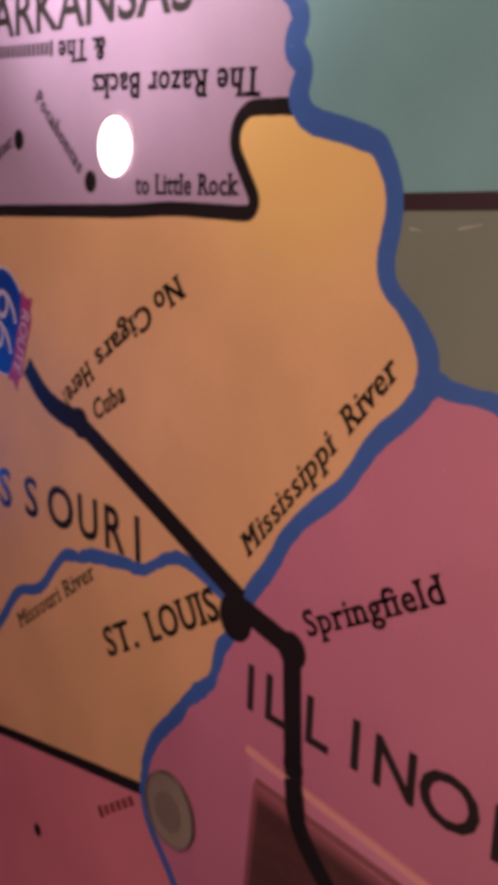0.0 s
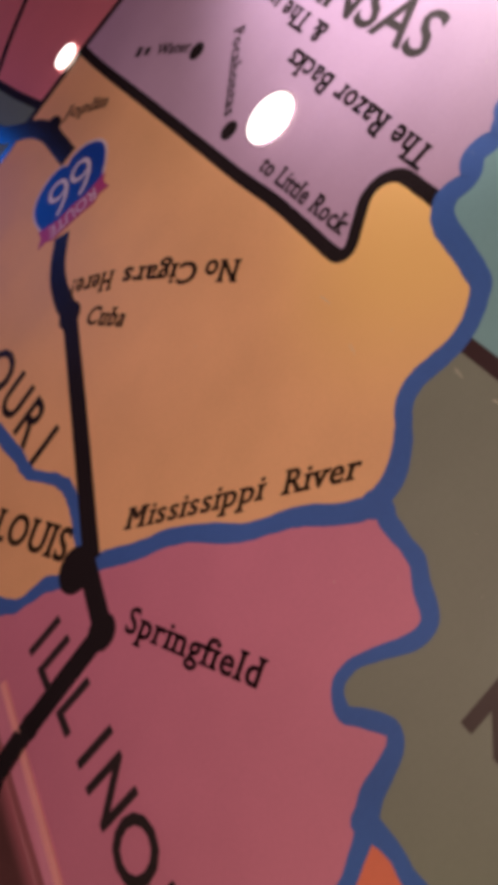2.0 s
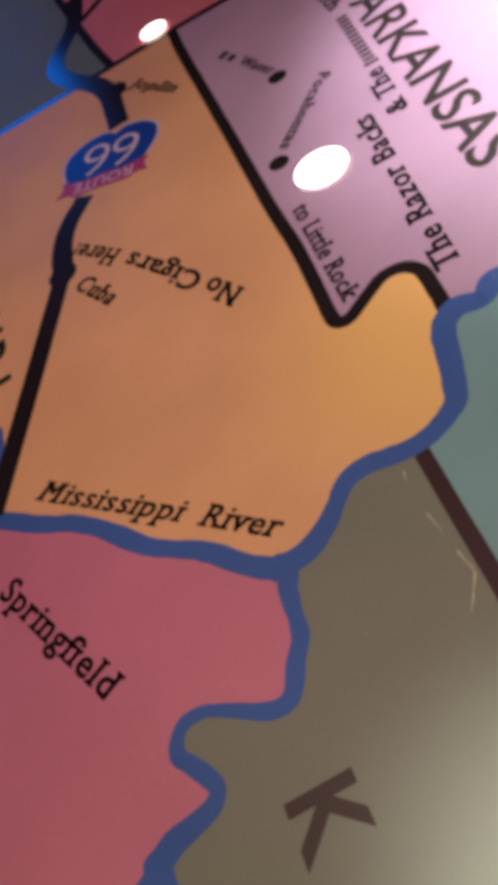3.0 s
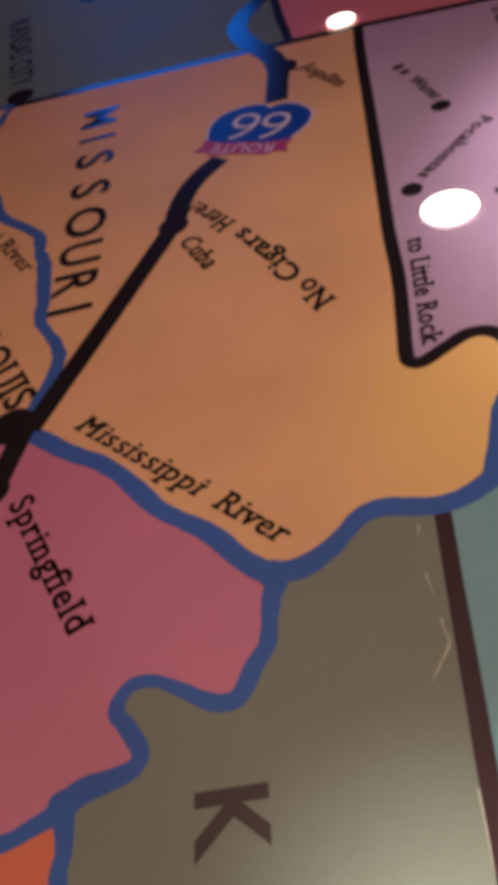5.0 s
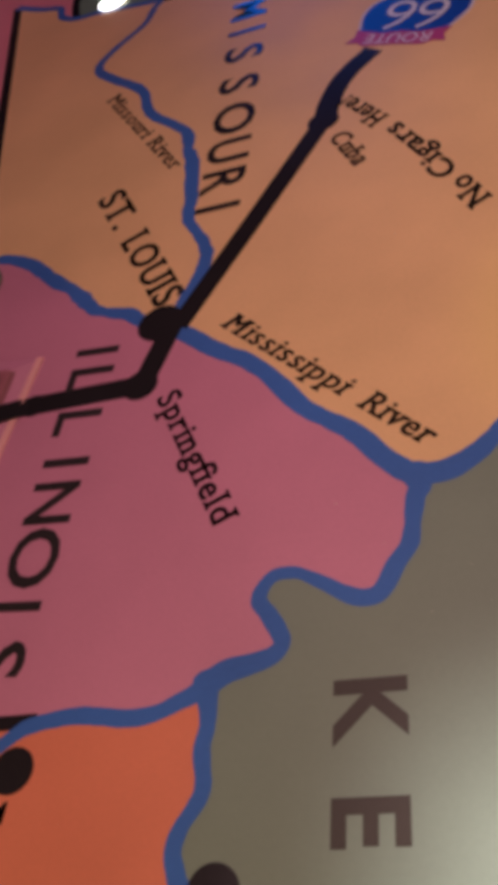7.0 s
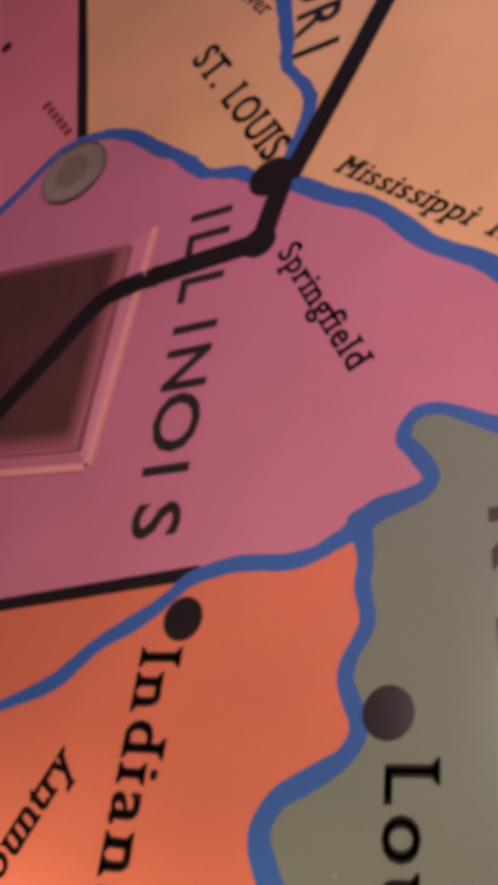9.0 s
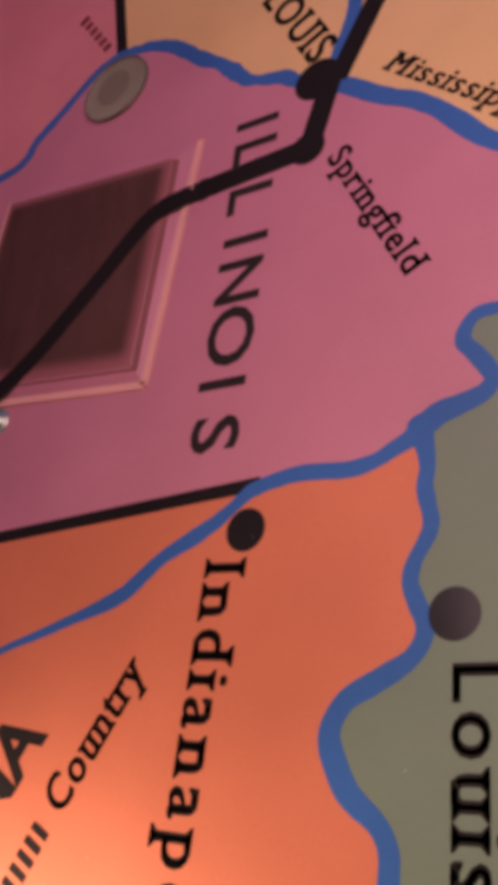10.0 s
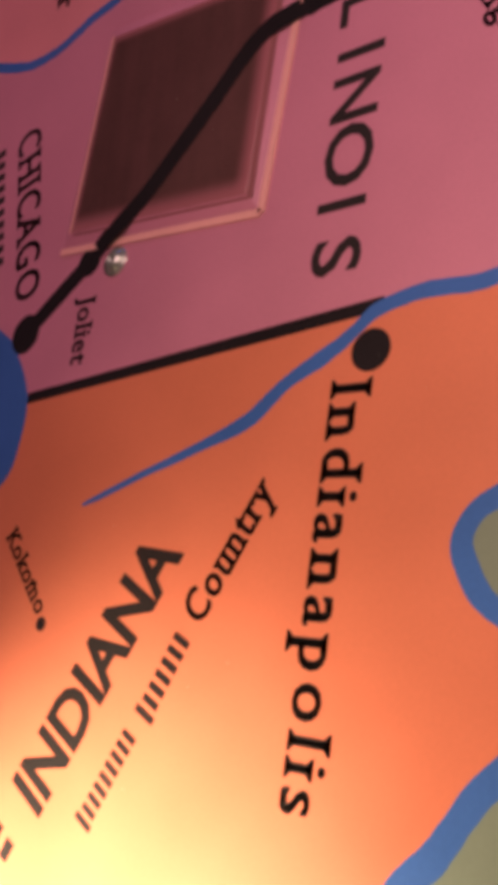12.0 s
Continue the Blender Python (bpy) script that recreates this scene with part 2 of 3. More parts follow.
MISSOURI = [(-126, 374), (-129, 368), (-131.5, 357.5), (-141, 346), (-146.7, 336.5), (-146, 330), (-139.3, 322), (-127.8, 311), (-123, 303.5), (-120.8, 294.5), (-116, 286.3), (-105, 274.7), (-101.7, 267.6),
            (-101.5, 262), (-99.2, 255), (-97.9, 243.5), (-97, 233.8), (-97.2, 226.7), (-94.8, 220.4), (-91, 213.4), (-89.1, 207.5), (-89.9, 199.5), (-95, 185)]
# how wide each river is along its way
WIDE_MS = [9, 8.6, 8, 7.4, 6.8, 6, 5.2, 5, 5.2, 5, 5.3, 6.5, 6.5, 5.2, 6, 6.6, 6, 6, 5.4, 5.3, 5, 4.8, 4.7, 4.8, 5, 5, 4.9, 4.7, 4.2, 5, 5.6, 5.8, 5.6]
WIDE_MN = [5.4, 5.2, 5, 5.2, 4.8, 4.5, 4.5, 5, 5.2, 4.4, 4.8, 5, 5, 5.2, 5.2, 5]
WIDE_MU = [5, 4.6, 4.6, 3.6, 4.2, 5.4, 3.8, 5.2, 4.8, 4.8, 4.2, 3.8, 4, 4, 3.6, 3.8, 4.2, 3.8, 3.8, 3.8, 3.8, 4, 4, 4, 4]
WIDE_OW = [5.4, 5, 4.2, 3.9, 3.5, 4, 3.8, 4.2, 4.1, 4, 4, 3.5, 3.1, 2.6, 3, 3.2, 3.1, 3.6, 3.8, 3.8, 3.5, 4, 4.6, 5.4, 5.6]
WIDE_WA = [5, 4.2, 3.6, 3.5, 3.8, 3.8, 3.6, 3.6, 3.3, 3.1, 3.6, 4.2, 3.3, 3.8, 4, 3.6, 2.7, 2.3, 1.9, 1.7, 0.9]
WIDE_OE = [5, 3.6, 3.4, 3.5, 3.4, 3.3, 3.2, 3.5, 3.7, 3.8, 3.6, 3.5, 4.2, 4.5, 4.1, 4.3, 4.6, 4.9, 4.8, 4.4, 3.8, 3.8, 4.4, 4.6, 5.4, 5.4, 5.2, 5.6, 5.8, 5.6, 5.4, 5, 5, 5]
WIDE_MO = [3, 3, 3, 3.2, 3.6, 3.8, 4, 4.2, 3.8, 4, 3.8, 3.8, 4.6, 3.8, 4.8, 4.9, 4.4, 4.2, 3.4, 3.9, 4.2, 4.4, 4.6]
PLATTE = [(-203, 412), (-188, 402), (-178, 397), (-175, 388), (-167, 382), (-156, 381), (-140, 377), (-126, 374)]
MO_WEST = [(-126, 374), (-77.5, 368.8), (-11, 361), (15, 358)]
AR_LINE = [(15, 358), (13.3, 338), (11.3, 296), (9.5, 260), (7.8, 228), (7.3, 206), (5.7, 187), (4.7, 176.5), (5.2, 172.8), (8, 171.7), (13.8, 174.8), (20.2, 178), (25.4, 177), (28.3, 172.6), (27.9, 165), (27, 157)]
IA_LINE = [(-171, 230.5), (-183, 300), (-203, 412)]
KY_LINE = [(4.6, 128), (3.3, 100), (2.5, 80), (1.4, 50), (-4, -150)]
KS_LINE = [(-11, 361), (-15, 412), (-24, 620)]
NE_LINE = [(-167, 382), (-172, 418), (-185, 620)]
OK_LINE = [(15, 358), (64, 350), (140, 340)]
IL_LINE = [(-229, 71), (-112, 71)]
LAKE = [(-330, 110), (-270, 106), (-245, 95), (-235, 84), (-229, 71), (-230, 57), (-236, 46), (-260, 35), (-330, 30)]
S = {k: spline(v, 6) for k, v in dict(ms=MISS_S, mn=MISS_N, mu=MISS_U, ow=OHIO_W, wa=WABASH, oe=OHIO_E, pl=PLATTE, ar=AR_LINE, lk=LAKE).items()}


def cut(line, a, b):
    """The piece of a smooth line from the point nearest to a up to the one nearest to b."""
    i, j = (min(range(len(line)), key=lambda k: (line[k] - Vector(q)).length) for q in (a, b))
    return line[i:j + 1] if i <= j else line[j:i + 1][::-1]


board = tagged(new("map_board"), "flat printed road-map board with coloured states, rivers and black lettering", "map board")
board.location = (0, 0, 0)
part("backing", box(-0.333, -0.153, -0.02, 0.143, 0.623, -0.0004), BOARD, board, "plywood backing board")

FIELDS = [
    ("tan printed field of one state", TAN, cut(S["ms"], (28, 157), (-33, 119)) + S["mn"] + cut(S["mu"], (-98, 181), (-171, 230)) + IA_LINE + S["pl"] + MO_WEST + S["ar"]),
    ("lilac printed field of one state", LILAC, OK_LINE + cut(S["ms"], (140, 162), (28, 157)) + S["ar"][::-1]),
    ("teal printed field of one state", TEAL, cut(S["ms"], (140, 162), (4, 128)) + KY_LINE + [(140, -150)]),
    ("olive printed field of one state", OLIVE, cut(S["ms"], (4, 128), (-33, 119)) + S["ow"] + S["oe"] + KY_LINE[::-1]),
    ("rose pink printed field of one state", ROSE, S["mn"] + S["mu"] + cut(S["lk"], (-330, 110), (-229, 71)) + cut(S["wa"], (-112, 71), (-76, 75)) + S["ow"][::-1]),
    ("orange printed field of one state", ORANGE, cut(S["wa"], (-76, 75), (-112, 71)) + cut(S["lk"], (-229, 71), (-330, 30)) + [(-330, -150)] + S["oe"][::-1]),
    ("coral printed field of one state", CORAL, cut(S["mu"], (-171, 230), (-330, 230)) + [(-330, 412)] + IA_LINE[::-1]),
    ("coral printed field of one state", CORAL, cut(S["pl"], (-203, 412), (-167, 382)) + NE_LINE + [(-330, 620), (-330, 412)]),
    ("dark slate green printed field of one state", SLATE, cut(S["pl"], (-167, 382), (-126, 374)) + MO_WEST[:3] + KS_LINE + NE_LINE[::-1]),
    ("coral printed field of one state", CORAL, [(-11, 361)] + OK_LINE + [(140, 620)] + KS_LINE[::-1]),
    ("blue printed lake", BLUE, S["lk"]),
]
for text, mat, loop in FIELDS:
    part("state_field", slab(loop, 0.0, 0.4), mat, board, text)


def stretch(wide, n):
    """Widths at n places along a line, from those at its knots."""
    return list(np.interp(np.linspace(0, len(wide) - 1, n), range(len(wide)), wide))


RIVERS = [(S["ms"], WIDE_MS), (S["mn"], WIDE_MN), (S["mu"], WIDE_MU), (S["ow"], WIDE_OW), (S["wa"], WIDE_WA), (S["oe"], WIDE_OE), (spline(MISSOURI, 6), WIDE_MO), (S["pl"], [3.4] * len(PLATTE))]
for i, (line, wide) in enumerate(RIVERS):
    part("river", ribbon(line, stretch(wide, len(line)), 0.05 + 0.003 * i, 0.2, 0.26 if i in (2, 6) else 0.1), BLUE, board, "blue printed river")

for at, r in (((-32.6, 118.8), 3.4), ((-75, 76), 3.0)):
    part("river_fork", slab([(at[0] + r * (1 + 0.1 * math.sin(3 * a)) * math.cos(a), at[1] + r * math.sin(a)) for a in (math.tau * k / 28 for k in range(28))], 0.08, 0.2), BLUE, board, "blue printed river fork")

LINES = [(S["ar"], 3.9, INK), (MO_WEST, 4.0, INK), (IA_LINE, 4.2, INK), (KS_LINE, 3.6, INK), (NE_LINE, 3.6, INK), (OK_LINE, 3.6, INK), (IL_LINE, 3.3, INK), (KY_LINE, 3.6, UMBER), ([(-15, 412), (10, 428), (60, 452)], 4.0, INK)]
for i, (line, wide, mat) in enumerate(LINES):
    part("border_line", ribbon(spline(line, 3) if len(line) < 10 else line, wide, 0.02 + 0.002 * i, 0.2, 0.05), mat, board, "dark printed state border")

ROUTE_W = [(-10, 440), (-16, 415), (-27, 398), (-31, 386), (-28, 372), (-20, 356), (-17, 342), (-19, 318)]
ROUTE_M = [(-40, 290), (-48, 281), (-53, 271), (-56, 257)]
ROUTE_C = [(-56, 257), (-75, 218), (-94.5, 179)]
ROUTE_D = [(-95.5, 182), (-102, 160)]
ROUTE_F = [(-102, 160), (-118, 160), (-134, 160)]
ROUTE_E = [(-134, 160), (-141, 160), (-149, 158.5), (-156, 154), (-164, 146), (-174, 136.5), (-189, 123), (-203, 114), (-210, 108), (-234, 92)]
for i, (line, wide) in enumerate(((spline(ROUTE_W), 8.2), (spline(ROUTE_M), (7.6, 7.6)), (ROUTE_C, 6.6), (ROUTE_D, 6.6), (ROUTE_F, 6.6))):
    part("route_line", ribbon(line, wide, 0.085 + 0.003 * i, 0.2, 0.08), INK, board, "broad glossy black route line")


# towns
DOTS = [((17, 244), 3.2), ((33, 286), 3.2), ((-70, 38), 4.9), ((-115, 61), 4.8), ((-100, 182), 6.6), ((-102.5, 160), 5.0), ((-56, 257), 5.0), ((-209, 108.5), 4.6), ((-234, 92), 6.2),
        ((-211, 7), 1.8), ((-124, 381), 6.0), ((-15, 342), 5.4), ((-220, 304), 2.6), ((-134, 160), 3.7)]
for i, (at, r) in enumerate(DOTS):
    part("town_dot", slab([(at[0] + r * math.cos(math.tau * k / 40), at[1] + r * math.sin(math.tau * k / 40)) for k in range(40)], 0.108 + 0.001 * i, 0.2), INK, board, "round black town dot")

# ---- lettering ----


def glyphs(words, shear=0.0, bold=0.0, track=1.0):
    """The built-in font as a flat mesh, with its width and the height of its capitals."""
    made = []
    for text in (words, "H"):
        cu = bpy.data.curves.new("lettering", "FONT")
        cu.body, cu.size, cu.shear, cu.offset, cu.extrude, cu.resolution_u, cu.space_character = text, 1.0, shear, bold, 0.0, 3, track
        ob = bpy.data.objects.new("lettering", cu)
        scene.collection.objects.link(ob)
        deps = bpy.context.evaluated_depsgraph_get()
        me = bpy.data.meshes.new_from_object(ob.evaluated_get(deps))
        bpy.data.objects.remove(ob)
        bpy.data.curves.remove(cu)
        made.append(me)
    xs = [v.co.x for v in made[0].vertices]
    cap = max(v.co.y for v in made[1].vertices)
    return made[0], min(xs), max(xs), cap


def serifs(me, cap):
    """Small slabs across the stem ends of the letters, for the words set in a bookish type."""
    bm = bmesh.new()
    bm.from_mesh(me)
    bm.edges.ensure_lookup_table()
    extra = []
    ys = (0.0, cap, 0.69 * cap, 1.03 * cap, -0.28 * cap)
    for e in bm.edges:
        if len(e.link_faces) != 1:
            continue
        a, b = sorted((v.co for v in e.verts), key=lambda c: c.x)
        if abs(a.y - b.y) > 0.012 or not 0.045 < b.x - a.x < 0.20:
            continue
        if min(abs(a.y - y) for y in ys) > 0.09 * cap:
            continue
        above = e.link_faces[0].calc_center_median().y > a.y
        extra.append((a.x, b.x, a.y, 1 if above else -1))
    for x0, x1, y, way in extra:
        bm.faces.new([bm.verts.new((x, y + way * dy, 0.0000006)) for x, dy in ((x0 - 0.085, 0), (x1 + 0.085, 0), (x1 + 0.08, 0.04), (x1, 0.11), (x0, 0.11), (x0 - 0.08, 0.04))][::way])
    bm.to_mesh(me)
    bm.free()


def thicken(me, by):
    """Broader stems under thin cross strokes, as in a bookish type: the outline laid again a little to each side."""
    bm = bmesh.new()
    bm.from_mesh(me)
    first = bm.verts[:] + bm.edges[:] + bm.faces[:]
    for dx in (-by, by):
        copy = bmesh.ops.duplicate(bm, geom=first)["geom"]
        bmesh.ops.translate(bm, vec=(dx, 0, 0.0000004), verts=[g for g in copy if isinstance(g, bmesh.types.BMVert)])
    bm.to_mesh(me)
    bm.free()


LEVEL = [0]


def letter(words, a, b, high, mat=None, shear=0.0, bold=0.012, name="lettering", label="", fit=True, parent=None, z=0.13, serif=False, track=1.12, stem=0.013):
    """Words along the baseline from a to b, with capitals of that height (millimetres)."""
    me, x0, x1, cap = glyphs(words, shear, bold, track if serif else 1.0)
    if serif:
        serifs(me, cap)
        thicken(me, stem)
        x0, x1 = min(v.co.x for v in me.vertices), max(v.co.x for v in me.vertices)
    a, b = Vector(a), Vector(b)
    d = (b - a).normalized()
    up = Vector((-d.y, d.x))
    sx = (b - a).length / (x1 - x0) if fit else high / cap
    sy = high / cap
    LEVEL[0] = (LEVEL[0] + 1) % 10
    z = z + 0.0012 * LEVEL[0]
    for v in me.vertices:
        q = a + d * ((v.co.x - x0) * sx) + up * (v.co.y * sy)
        v.co = (q.x * MM, q.y * MM, z * MM + v.co.z)
    me.materials.clear()
    me.materials.append(mat or INKSOFT)
    ob = new(name, me)
    ob.parent = parent or board
    ob["label"] = label or "black printed lettering"
    return ob


def bars(a, b, high, count, mat=None):
    """Unreadable writing: plain upright bars of its size."""
    a, b = Vector(a), Vector(b)
    d = (b - a) / count
    up = Vector((-d.y, d.x)).normalized() * high * 0.42
    for k in range(count):
        p, q = a + d * (k + 0.16), a + d * (k + 0.72)
        part("lettering_bar", ribbon([p + up, q + up], high * (0.8 if k else 1.0), 0.13 + 0.001 * k, 0.06), mat or INKSOFT, board, "dark bar of unreadable printed writing")


def spaced(words, centres, high, d, mat=None, wide=0.8, bold=0.03):
    """A title with one letter at each place; d is the way it reads."""
    d = Vector(d).normalized()
    up = Vector((-d.y, d.x))
    for ch, c in zip(words, centres):
        me, x0, x1, cap = glyphs(ch, 0, bold)
        half = (x1 - x0) * high / cap * wide * (1.16 if ch in "OS" else 1.0) / 2
        base = Vector(c) - up * high / 2
        letter(ch, base - d * half, base + d * half, high, mat, 0, bold, "letter", "large black printed capital letter")


for shift in (-0.16, 0.16):
    letter("M", (-82 + shift, 176 - shift), (-76.0 + shift, 170.0 - shift), 5.8, shear=0.2, bold=0.0, serif=True)
letter("ississippi", (-76.3, 170.5), (-48.5, 143.5), 5.8, shear=0.2, bold=0.007, serif=True)
letter("River", (-45.6, 140.6), (-30.0, 125.4), 5.8, shear=0.2, bold=0.007, serif=True)
letter("Springfield", (-97, 154), (-77, 112), 6.3, bold=0.016, serif=True, stem=0.004)
letter("ST.", (-131, 246), (-122, 228), 9.2, bold=0.014, serif=True)
letter("LOUIS", (-119, 222), (-102, 188), 9.2, bold=0.014, serif=True)
spaced("MISSOURI", [(-86, 342.5), (-86, 327), (-86, 312), (-86.2, 292.5), (-86.2, 272.5), (-86.5, 255), (-87, 239.5), (-87.6, 227)], 14.0, (-0.02, -1), INK, wide=0.95, bold=0.018)
spaced("ILLINOIS", [(-117.6, 176), (-118.1, 166), (-118.8, 151), (-119.3, 138.3), (-120.6, 126.3), (-121.9, 111), (-123.5, 98.4), (-124.5, 85.5)], 12.8, (-0.08, -1), wide=1.0, bold=0.018)
spaced("KEN", [(-42.4, 67.9), (-42.5, 48.6), (-42.5, 29)], 13.2, (0, -1), BROWN, wide=1.0, bold=0.03)
letter("INDIANA", (-203.6, -38.0), (-163.8, 21.8), 13.4, bold=0.032)
letter("Country", (-157, 5), (-137.5, 34), 7.6, shear=0.08, bold=0.014, serif=True)
bars((-186.5, -40), (-173, -19), 6.0, 9)
bars((-170, -16.5), (-159, 2), 6.6, 7)
bars((-222, -44), (-212, -50), 6.0, 2)
letter("Indianapolis", (-124.4, 56), (-133.4, -31), 10.2, bold=0.005, serif=True, track=1.26, stem=0.018)
letter("Louisville", (-70.6, 30.5), (-74.6, -38), 9.8, bold=0.008, serif=True, track=1.22, stem=0.02)
letter("to Little Rock", (12, 221), (9, 177), 5.2, bold=0.014, serif=True)
letter("Cuba", (-54, 247), (-46, 230), 6.0, shear=0.15, bold=0.014, serif=True)
letter("No", (-9.4, 202), (-15.6, 214.8), 6.6, shear=-0.1, bold=0.014, serif=True)
letter("Cigars", (-17.2, 217.5), (-33.0, 246.5), 6.6, shear=-0.05, bold=0.014, serif=True)
letter("Here!", (-35.6, 250.4), (-47.4, 267), 6.6, bold=0.014, serif=True)
letter("The Razor Backs", (37, 168), (46, 240), 6.4, bold=0.014, serif=True)
letter("& The", (54.8, 232.5), (58, 258), 6.0, bold=0.014, serif=True)
bars((58.6, 261), (63, 296), 4.6, 13)
letter("ARKANSAS", (66, 300), (54.5, 193), 13.0, bold=0.015)
letter("Ft. Smith", (61, 342), (60, 302), 5.2, bold=0.014, serif=True)
letter("Pocahontas", (44, 274), (19.5, 250), 4.2, bold=0.014, serif=True)
bars((22, 320), (25, 310.5), 3.8, 2)
letter("Water", (25.6, 308), (31.8, 290), 4.2, bold=0.014, serif=True)
letter("Joplin", (-10, 339), (3, 316), 5.0, shear=0.25, bold=0.014, serif=True)
letter("Missouri River", (-139, 307), (-106, 252), 5.6, bold=0.0, serif=True)
letter("Joliet", (-211, 98), (-212, 77), 6.8, bold=0.014, serif=True)
letter("CHICAGO", (-252, 166), (-241, 103), 11.0, bold=0.008, serif=True)
bars((-263, 165), (-254, 118), 4.6, 10)
letter("Kokomo", (-230, 31), (-213, 9), 5.0, bold=0.014, serif=True)
letter("KANSAS CITY", (-140, 462), (-130, 390), 10.5)
letter("KANSAS", (-174, 591), (-100, 458), 20.0, INK, bold=0.01)
letter("Cedar", (-249, 251), (-240.5, 210), 8.5, bold=0.014, serif=True)
bars((59, 149.5), (57.5, 137), 9.0, 2, BROWN)
bars((-193, 257), (-178, 234), 4.0, 6, RUST)

# ---- route shield, a glossy sticker ----
SH = (Vector((-27.4, 302.6)), Vector((-0.873, 0.40)), Vector((-0.44, -0.87)))


def on_shield(pts):
    return [SH[0] + SH[1] * x + SH[2] * y for x, y in pts]


half = [(0, -13.5), (4, -16), (11, -15), (17.5, -10), (19, -3), (16.5, 5), (14.5, 9)]
outline = spline([(x, y) for x, y in half] + [(14, 11), (0, 12), (-14, 11)] + [(-x, y) for x, y in half[:0:-1]] + [(0, -13.5)], 4)
sticker = part("shield", slab(on_shield([(q.x * 1.05, q.y * 1.05) for q in outline]), 0.145, 0.2), WHITE, board, "blue route shield sticker with a pink ribbon")
part("shield_face", slab(on_shield([(q.x, q.y) for q in outline]), 0.16, 0.1), SHIELD, sticker)
part("ribbon", slab(on_shield([(-17.5, 6), (-14, 7), (-7, 8.4), (0, 7.6), (7, 8.4), (14, 7), (17.5, 6), (16.4, 10), (18.5, 14), (14, 13.6), (11, 15.6), (0, 15), (-11, 15.6), (-14, 13.6), (-18.5, 14), (-16.4, 10)]), 0.175, 0.15), PINK, sticker, "pink ribbon")
for x in (-11.5, 0.5):
    letter("6", on_shield([(x, -10.5)])[0], on_shield([(x + 11, -10.5)])[0], 16.5, WHITE, 0, -0.012, "numeral", "thin white numeral", parent=sticker, z=0.19)
letter("ROUTE", on_shield([(-12, 9)])[0], on_shield([(12, 9)])[0], 5.0, WHITE, 0, 0.0, "ribbon_lettering", "white lettering", parent=sticker, z=0.19)

# ---- raised square block ----
block = tagged(new("raised_block"), "low square block with pink sloping sides and a dark smoked top", "block")
B0 = [Vector(q) for q in ((-136, 178), (-147, 104), (-222, 115), (-211, 189))]
mid = sum(B0, Vector((0, 0))) / 4


B1 = [Vector(q) for q in ((-143.5, 174.5), (-150.5, 109.5), (-217.5, 119.5), (-208.5, 184.5))]


def raised(lower, upper, z0, z1, soft=0.35):
    """A plate with sloping sides between two four-cornered outlines (millimetres)."""
    bm = bmesh.new()
    lo = [bm.verts.new((q.x * MM, q.y * MM, z0 * MM)) for q in lower]
    hi = [bm.verts.new((q.x * MM, q.y * MM, z1 * MM)) for q in upper]
    for i in range(4):
        j = (i + 1) % 4
        bm.faces.new((lo[i], lo[j], hi[j], hi[i]))
    bm.faces.new(hi)
    bmesh.ops.recalc_face_normals(bm, faces=bm.faces)
    if sum(f.normal.z for f in bm.faces) < 0:
        bmesh.ops.reverse_faces(bm, faces=bm.faces)
    bmesh.ops.bevel(bm, geom=[e for e in bm.edges if len(e.link_faces) == 2], offset=soft * MM, segments=2, profile=0.6, affect="EDGES")
    return bm


part("body", raised(B0, B1, 0.02, 1.5), ROSE, block, "pink sloping sides")


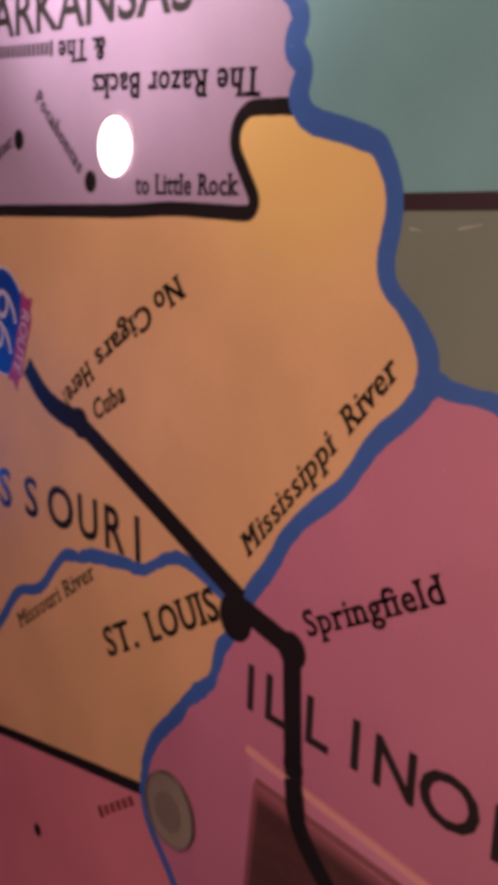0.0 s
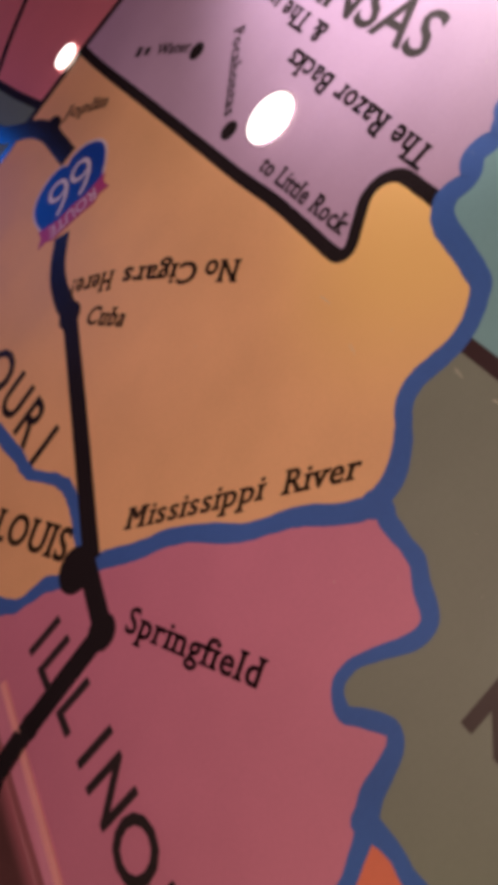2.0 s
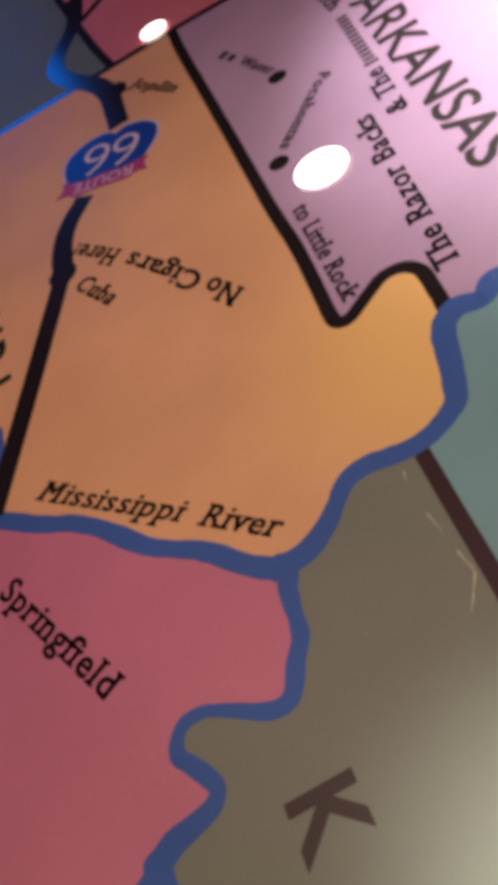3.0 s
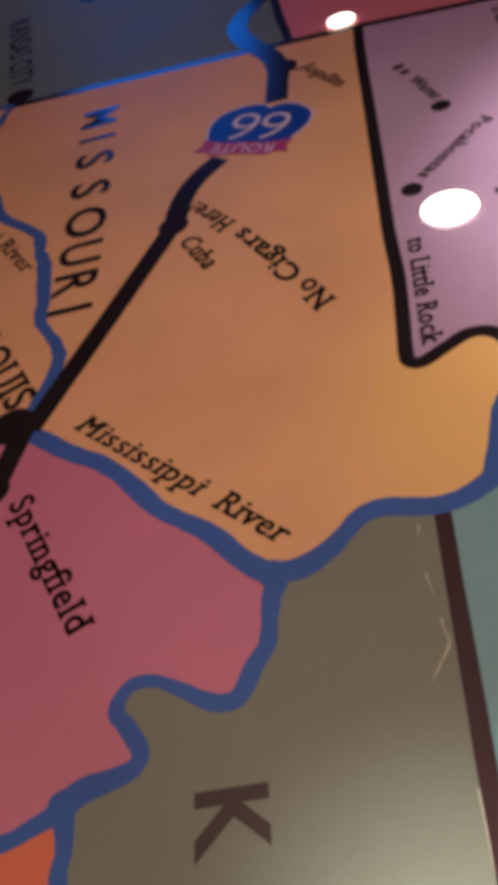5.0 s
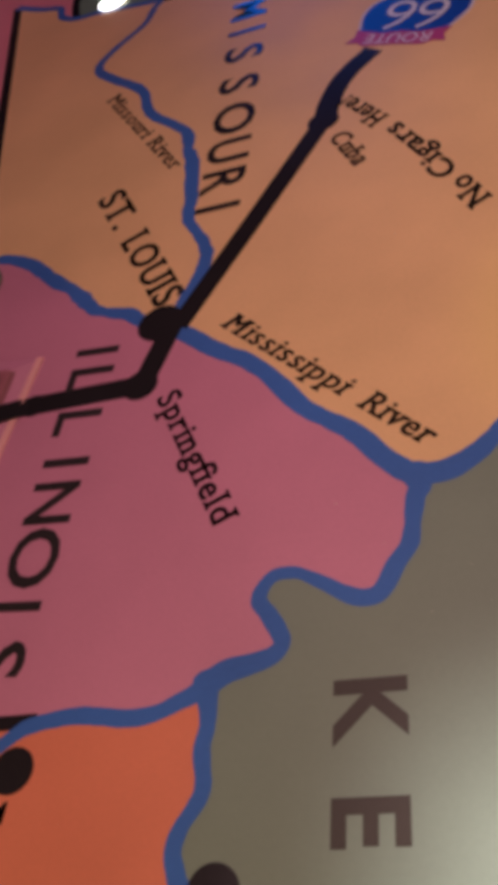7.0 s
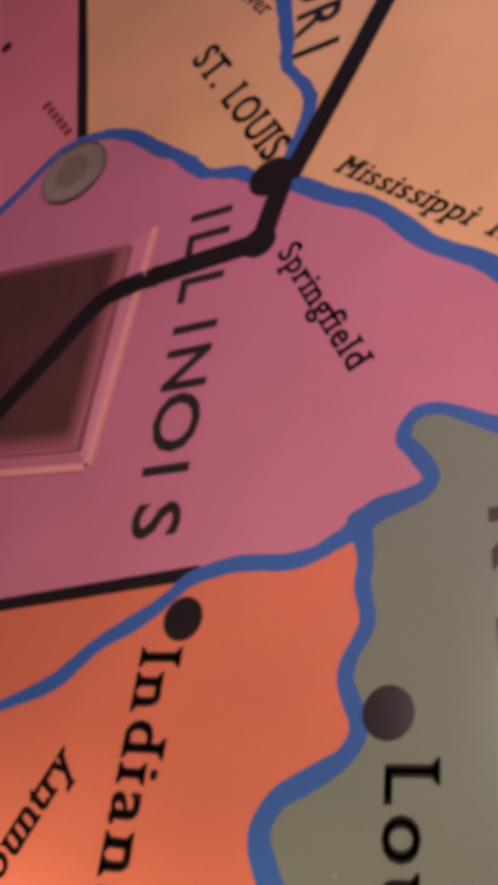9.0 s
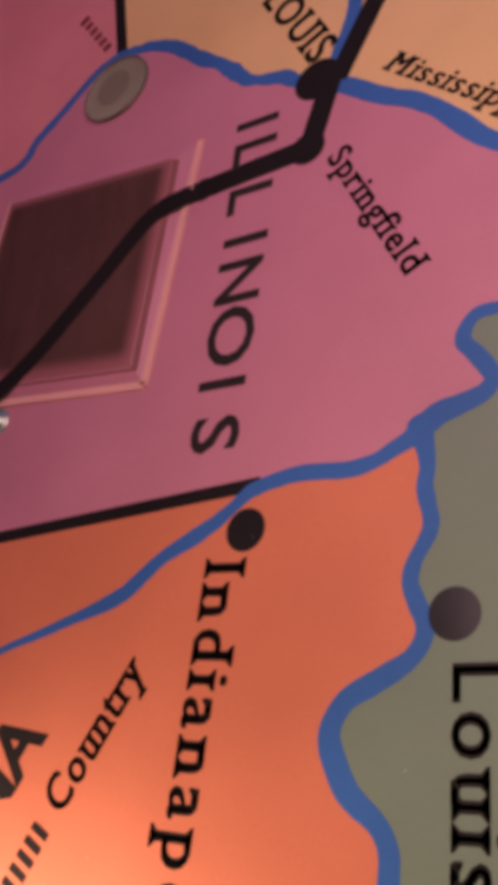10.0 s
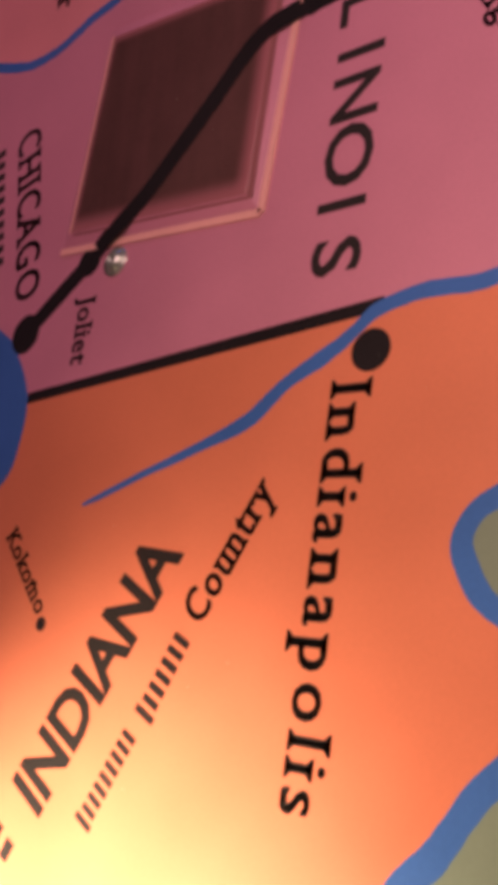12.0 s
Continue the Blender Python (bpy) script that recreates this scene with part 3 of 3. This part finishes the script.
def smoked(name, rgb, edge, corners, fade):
    """Smoked plastic, streaked, its colour mixed to a paler one towards its edges; fade is how far in from each edge
    (millimetres).
    """
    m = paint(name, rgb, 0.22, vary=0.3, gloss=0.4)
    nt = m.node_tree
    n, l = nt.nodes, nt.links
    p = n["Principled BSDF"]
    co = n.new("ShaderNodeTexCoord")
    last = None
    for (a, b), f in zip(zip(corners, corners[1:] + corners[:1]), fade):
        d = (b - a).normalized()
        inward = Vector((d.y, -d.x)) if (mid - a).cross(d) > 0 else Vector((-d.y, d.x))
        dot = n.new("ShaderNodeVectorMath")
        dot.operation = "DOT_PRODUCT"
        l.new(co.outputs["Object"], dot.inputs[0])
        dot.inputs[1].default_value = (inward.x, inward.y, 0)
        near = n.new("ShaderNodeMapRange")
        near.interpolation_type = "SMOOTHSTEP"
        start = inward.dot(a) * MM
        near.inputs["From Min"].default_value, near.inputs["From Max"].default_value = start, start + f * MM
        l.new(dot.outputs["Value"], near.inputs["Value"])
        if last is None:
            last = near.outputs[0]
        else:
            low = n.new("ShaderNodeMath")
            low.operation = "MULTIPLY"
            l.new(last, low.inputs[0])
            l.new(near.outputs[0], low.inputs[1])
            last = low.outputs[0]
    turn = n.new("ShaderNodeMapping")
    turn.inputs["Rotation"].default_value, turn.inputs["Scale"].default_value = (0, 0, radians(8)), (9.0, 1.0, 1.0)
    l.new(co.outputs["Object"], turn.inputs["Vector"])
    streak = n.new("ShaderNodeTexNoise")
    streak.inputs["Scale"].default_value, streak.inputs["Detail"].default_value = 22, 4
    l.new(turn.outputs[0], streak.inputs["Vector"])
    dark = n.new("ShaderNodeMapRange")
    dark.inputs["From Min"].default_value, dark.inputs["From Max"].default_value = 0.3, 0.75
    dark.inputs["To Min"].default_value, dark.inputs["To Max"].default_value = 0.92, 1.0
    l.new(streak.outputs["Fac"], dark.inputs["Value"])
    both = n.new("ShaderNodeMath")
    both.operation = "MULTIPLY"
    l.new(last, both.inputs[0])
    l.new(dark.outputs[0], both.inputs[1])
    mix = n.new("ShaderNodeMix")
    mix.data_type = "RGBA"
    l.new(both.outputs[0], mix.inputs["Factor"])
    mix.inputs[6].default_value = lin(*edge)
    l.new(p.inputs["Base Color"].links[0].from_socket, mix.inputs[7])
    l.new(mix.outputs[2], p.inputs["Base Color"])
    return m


B2 = [q + (mid - q).normalized() * 0.3 for q in B1]
B3 = [q + (mid - q).normalized() * 0.9 for q in B1]
B4 = [q + Vector((1.5, -1.3)) + (q - mid).normalized() * 0.2 for q in B2]
# plate of an in-between colour, added to soften the dark top's edge
part("edge_blend", raised(B4, B3, 1.3, 1.56, 0.1), DUSK, block, "dusky pink plate added to soften the edge of the dark top")
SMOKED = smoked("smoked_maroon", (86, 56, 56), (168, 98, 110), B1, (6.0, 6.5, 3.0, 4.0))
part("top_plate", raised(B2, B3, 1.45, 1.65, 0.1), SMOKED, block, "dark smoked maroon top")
# edges that catch the light: the highlight is put into the pale colour
for a, b in ((B0[0], B0[1]), (B0[1], B0[2])):
    part("lip", ribbon([a, (a + b) / 2, b], 2.1, 0.5, 0.5), LIP, block, "raised edge, pale pink with its highlight put into the colour")

part("lip", ribbon([B1[2], (B1[2] + B1[3]) / 2, B1[3]], 0.7, 1.7, 0.3), LIP, block, "raised edge, pale pink with its highlight put into the colour")

# the route runs over the block
RE = spline(ROUTE_E, 8)


def climb(q):
    """How far up the block's slope a point lies, from 0 outside to 1 on the top."""
    inside = []
    for a, b, c in ((B0[0], B0[1], 7.0), (B0[1], B0[2], 5.6)):
        d = (b - a).normalized()
        depth = (q - a).cross(d) * (1 if (mid - a).cross(d) > 0 else -1)
        inside.append((depth + 3.2) / (c + 3.2))
    return min(1.0, *inside) if min(inside) > 0 else 0.0


up = [climb(q) for q in RE]
part("route_line", ribbon([q + Vector((1.7, -1.6)) * u for q, u in zip(RE, up)], (6.4, 6.0), [0.098 + 1.75 * u for u in up], 0.2, 0.05), INK, board, "broad glossy black route line crossing the raised block")

# ---- lamps ----


def lit_lamp(at, r, tilt=0):
    ob = tagged(new("lamp_lens"), "lit round white lamp lens set in the map board", "lamp", "lamps in the map board")
    ob.location = (at[0] * MM, at[1] * MM, 0)
    part("rim", lathe(((r + 1.0, 0.02), (r + 0.9, 0.9), (r + 0.2, 1.1), (r, 0.6)), (0, 0)), LENS, ob, "clear rim")
    part("lens", lathe(((r, 0.3), (r, 1.0), (r * 0.7, 1.5), (0, 1.7)), (0, 0)), LIT, ob, "glowing white lens")
    return ob


lit_lamp((25.4, 229.4), 7.9)
lit_lamp((9.5, 365), 5.2)
lit_lamp((-150, 385), 6.2)

button = tagged(new("lamp_lens"), "unlit clear grey round lamp lens with a bright rim", "lamp", "lamps in the map board")
button.location = (-0.171, 0.215, 0)
part("cup", lathe(((0, 0.35), (6.0, 0.35), (11.6, 0.4), (11.9, 0.5)), (0, 0)), CUP, button, "grey brown lamp cup")
part("core", slab([(-1.2 + 6.4 * math.cos(math.tau * k / 40), 1.2 + 6.4 * math.sin(math.tau * k / 40)) for k in range(40)], 0.6, 0.2), CORE, button, "dark centre")
part("rim", lathe(((12.4, 0.3), (12.4, 1.0), (12.1, 1.25), (11.8, 1.0), (11.7, 0.4)), (0, 0)), LENS, button, "clear rim")

screw = tagged(new("screw"), "small round-headed metal screw beside the raised block", "screw")
screw.location = (-0.198, 0.1055, 0)
part("head", lathe(((3.4, 0.02), (3.4, 0.5), (2.9, 1.3), (1.8, 1.8), (1.0, 1.9), (0.9, 1.2), (0, 1.1)), (0, 0), 28), METAL, screw)
part("washer", lathe(((4.4, 0.02), (4.4, 0.35), (3.3, 0.45)), (0, 0), 28), METAL, screw)

# ---- scratches in the varnish ----
for a, b, w in (((-0.3, 100.9), (0.2, 94.6), 0.3), ((0.2, 94.8), (-2.2, 91.2), 0.5), ((-2.0, 91.4), (-4.2, 88.2), 0.4), ((0.6, 97), (0.1, 94), 0.2), ((-1.4, 111.7), (-0.8, 106.2), 0.28),
                ((-0.8, 123.8), (-1.4, 121.0), 0.3), ((-0.1, 67.4), (-0.3, 53.5), 0.3), ((-5.2, 169.4), (-5.5, 165.2), 0.26), ((-10, 152), (-11, 149), 0.2)):
    part("scratch", ribbon([a, ((a[0] + b[0]) / 2 + 0.06, (a[1] + b[1]) / 2), b], (w, 0.08), 0.15, 0.05), SCUFF, board, "pale scratch in the surface")

# ---- dust on the surface ----
bm = bmesh.new()
for k in range(140):
    x, y, r, turn = random.uniform(-260, 70), random.uniform(-60, 400), random.uniform(0.06, 0.22), random.uniform(0, 3)
    z = 1.9 if (Vector((x, y)) - mid).length < 46 else 0.16
    lean = random.uniform(0.3, 1.0)
    ring = [bm.verts.new(((x + r * math.cos(a + turn)) * MM, (y + r * lean * math.sin(a + turn)) * MM, z * MM)) for a in (0, 1.2, 2.6, 3.7, 5.0)]
    tip = bm.verts.new((x * MM, y * MM, (z + 0.05) * MM))
    for a, b in zip(ring, ring[1:] + ring[:1]):
        bm.faces.new((a, b, tip))
tagged(link("dust", bm, SCUFF), "fine pale dust specks lying on the map board", "dust", kind="stuff")
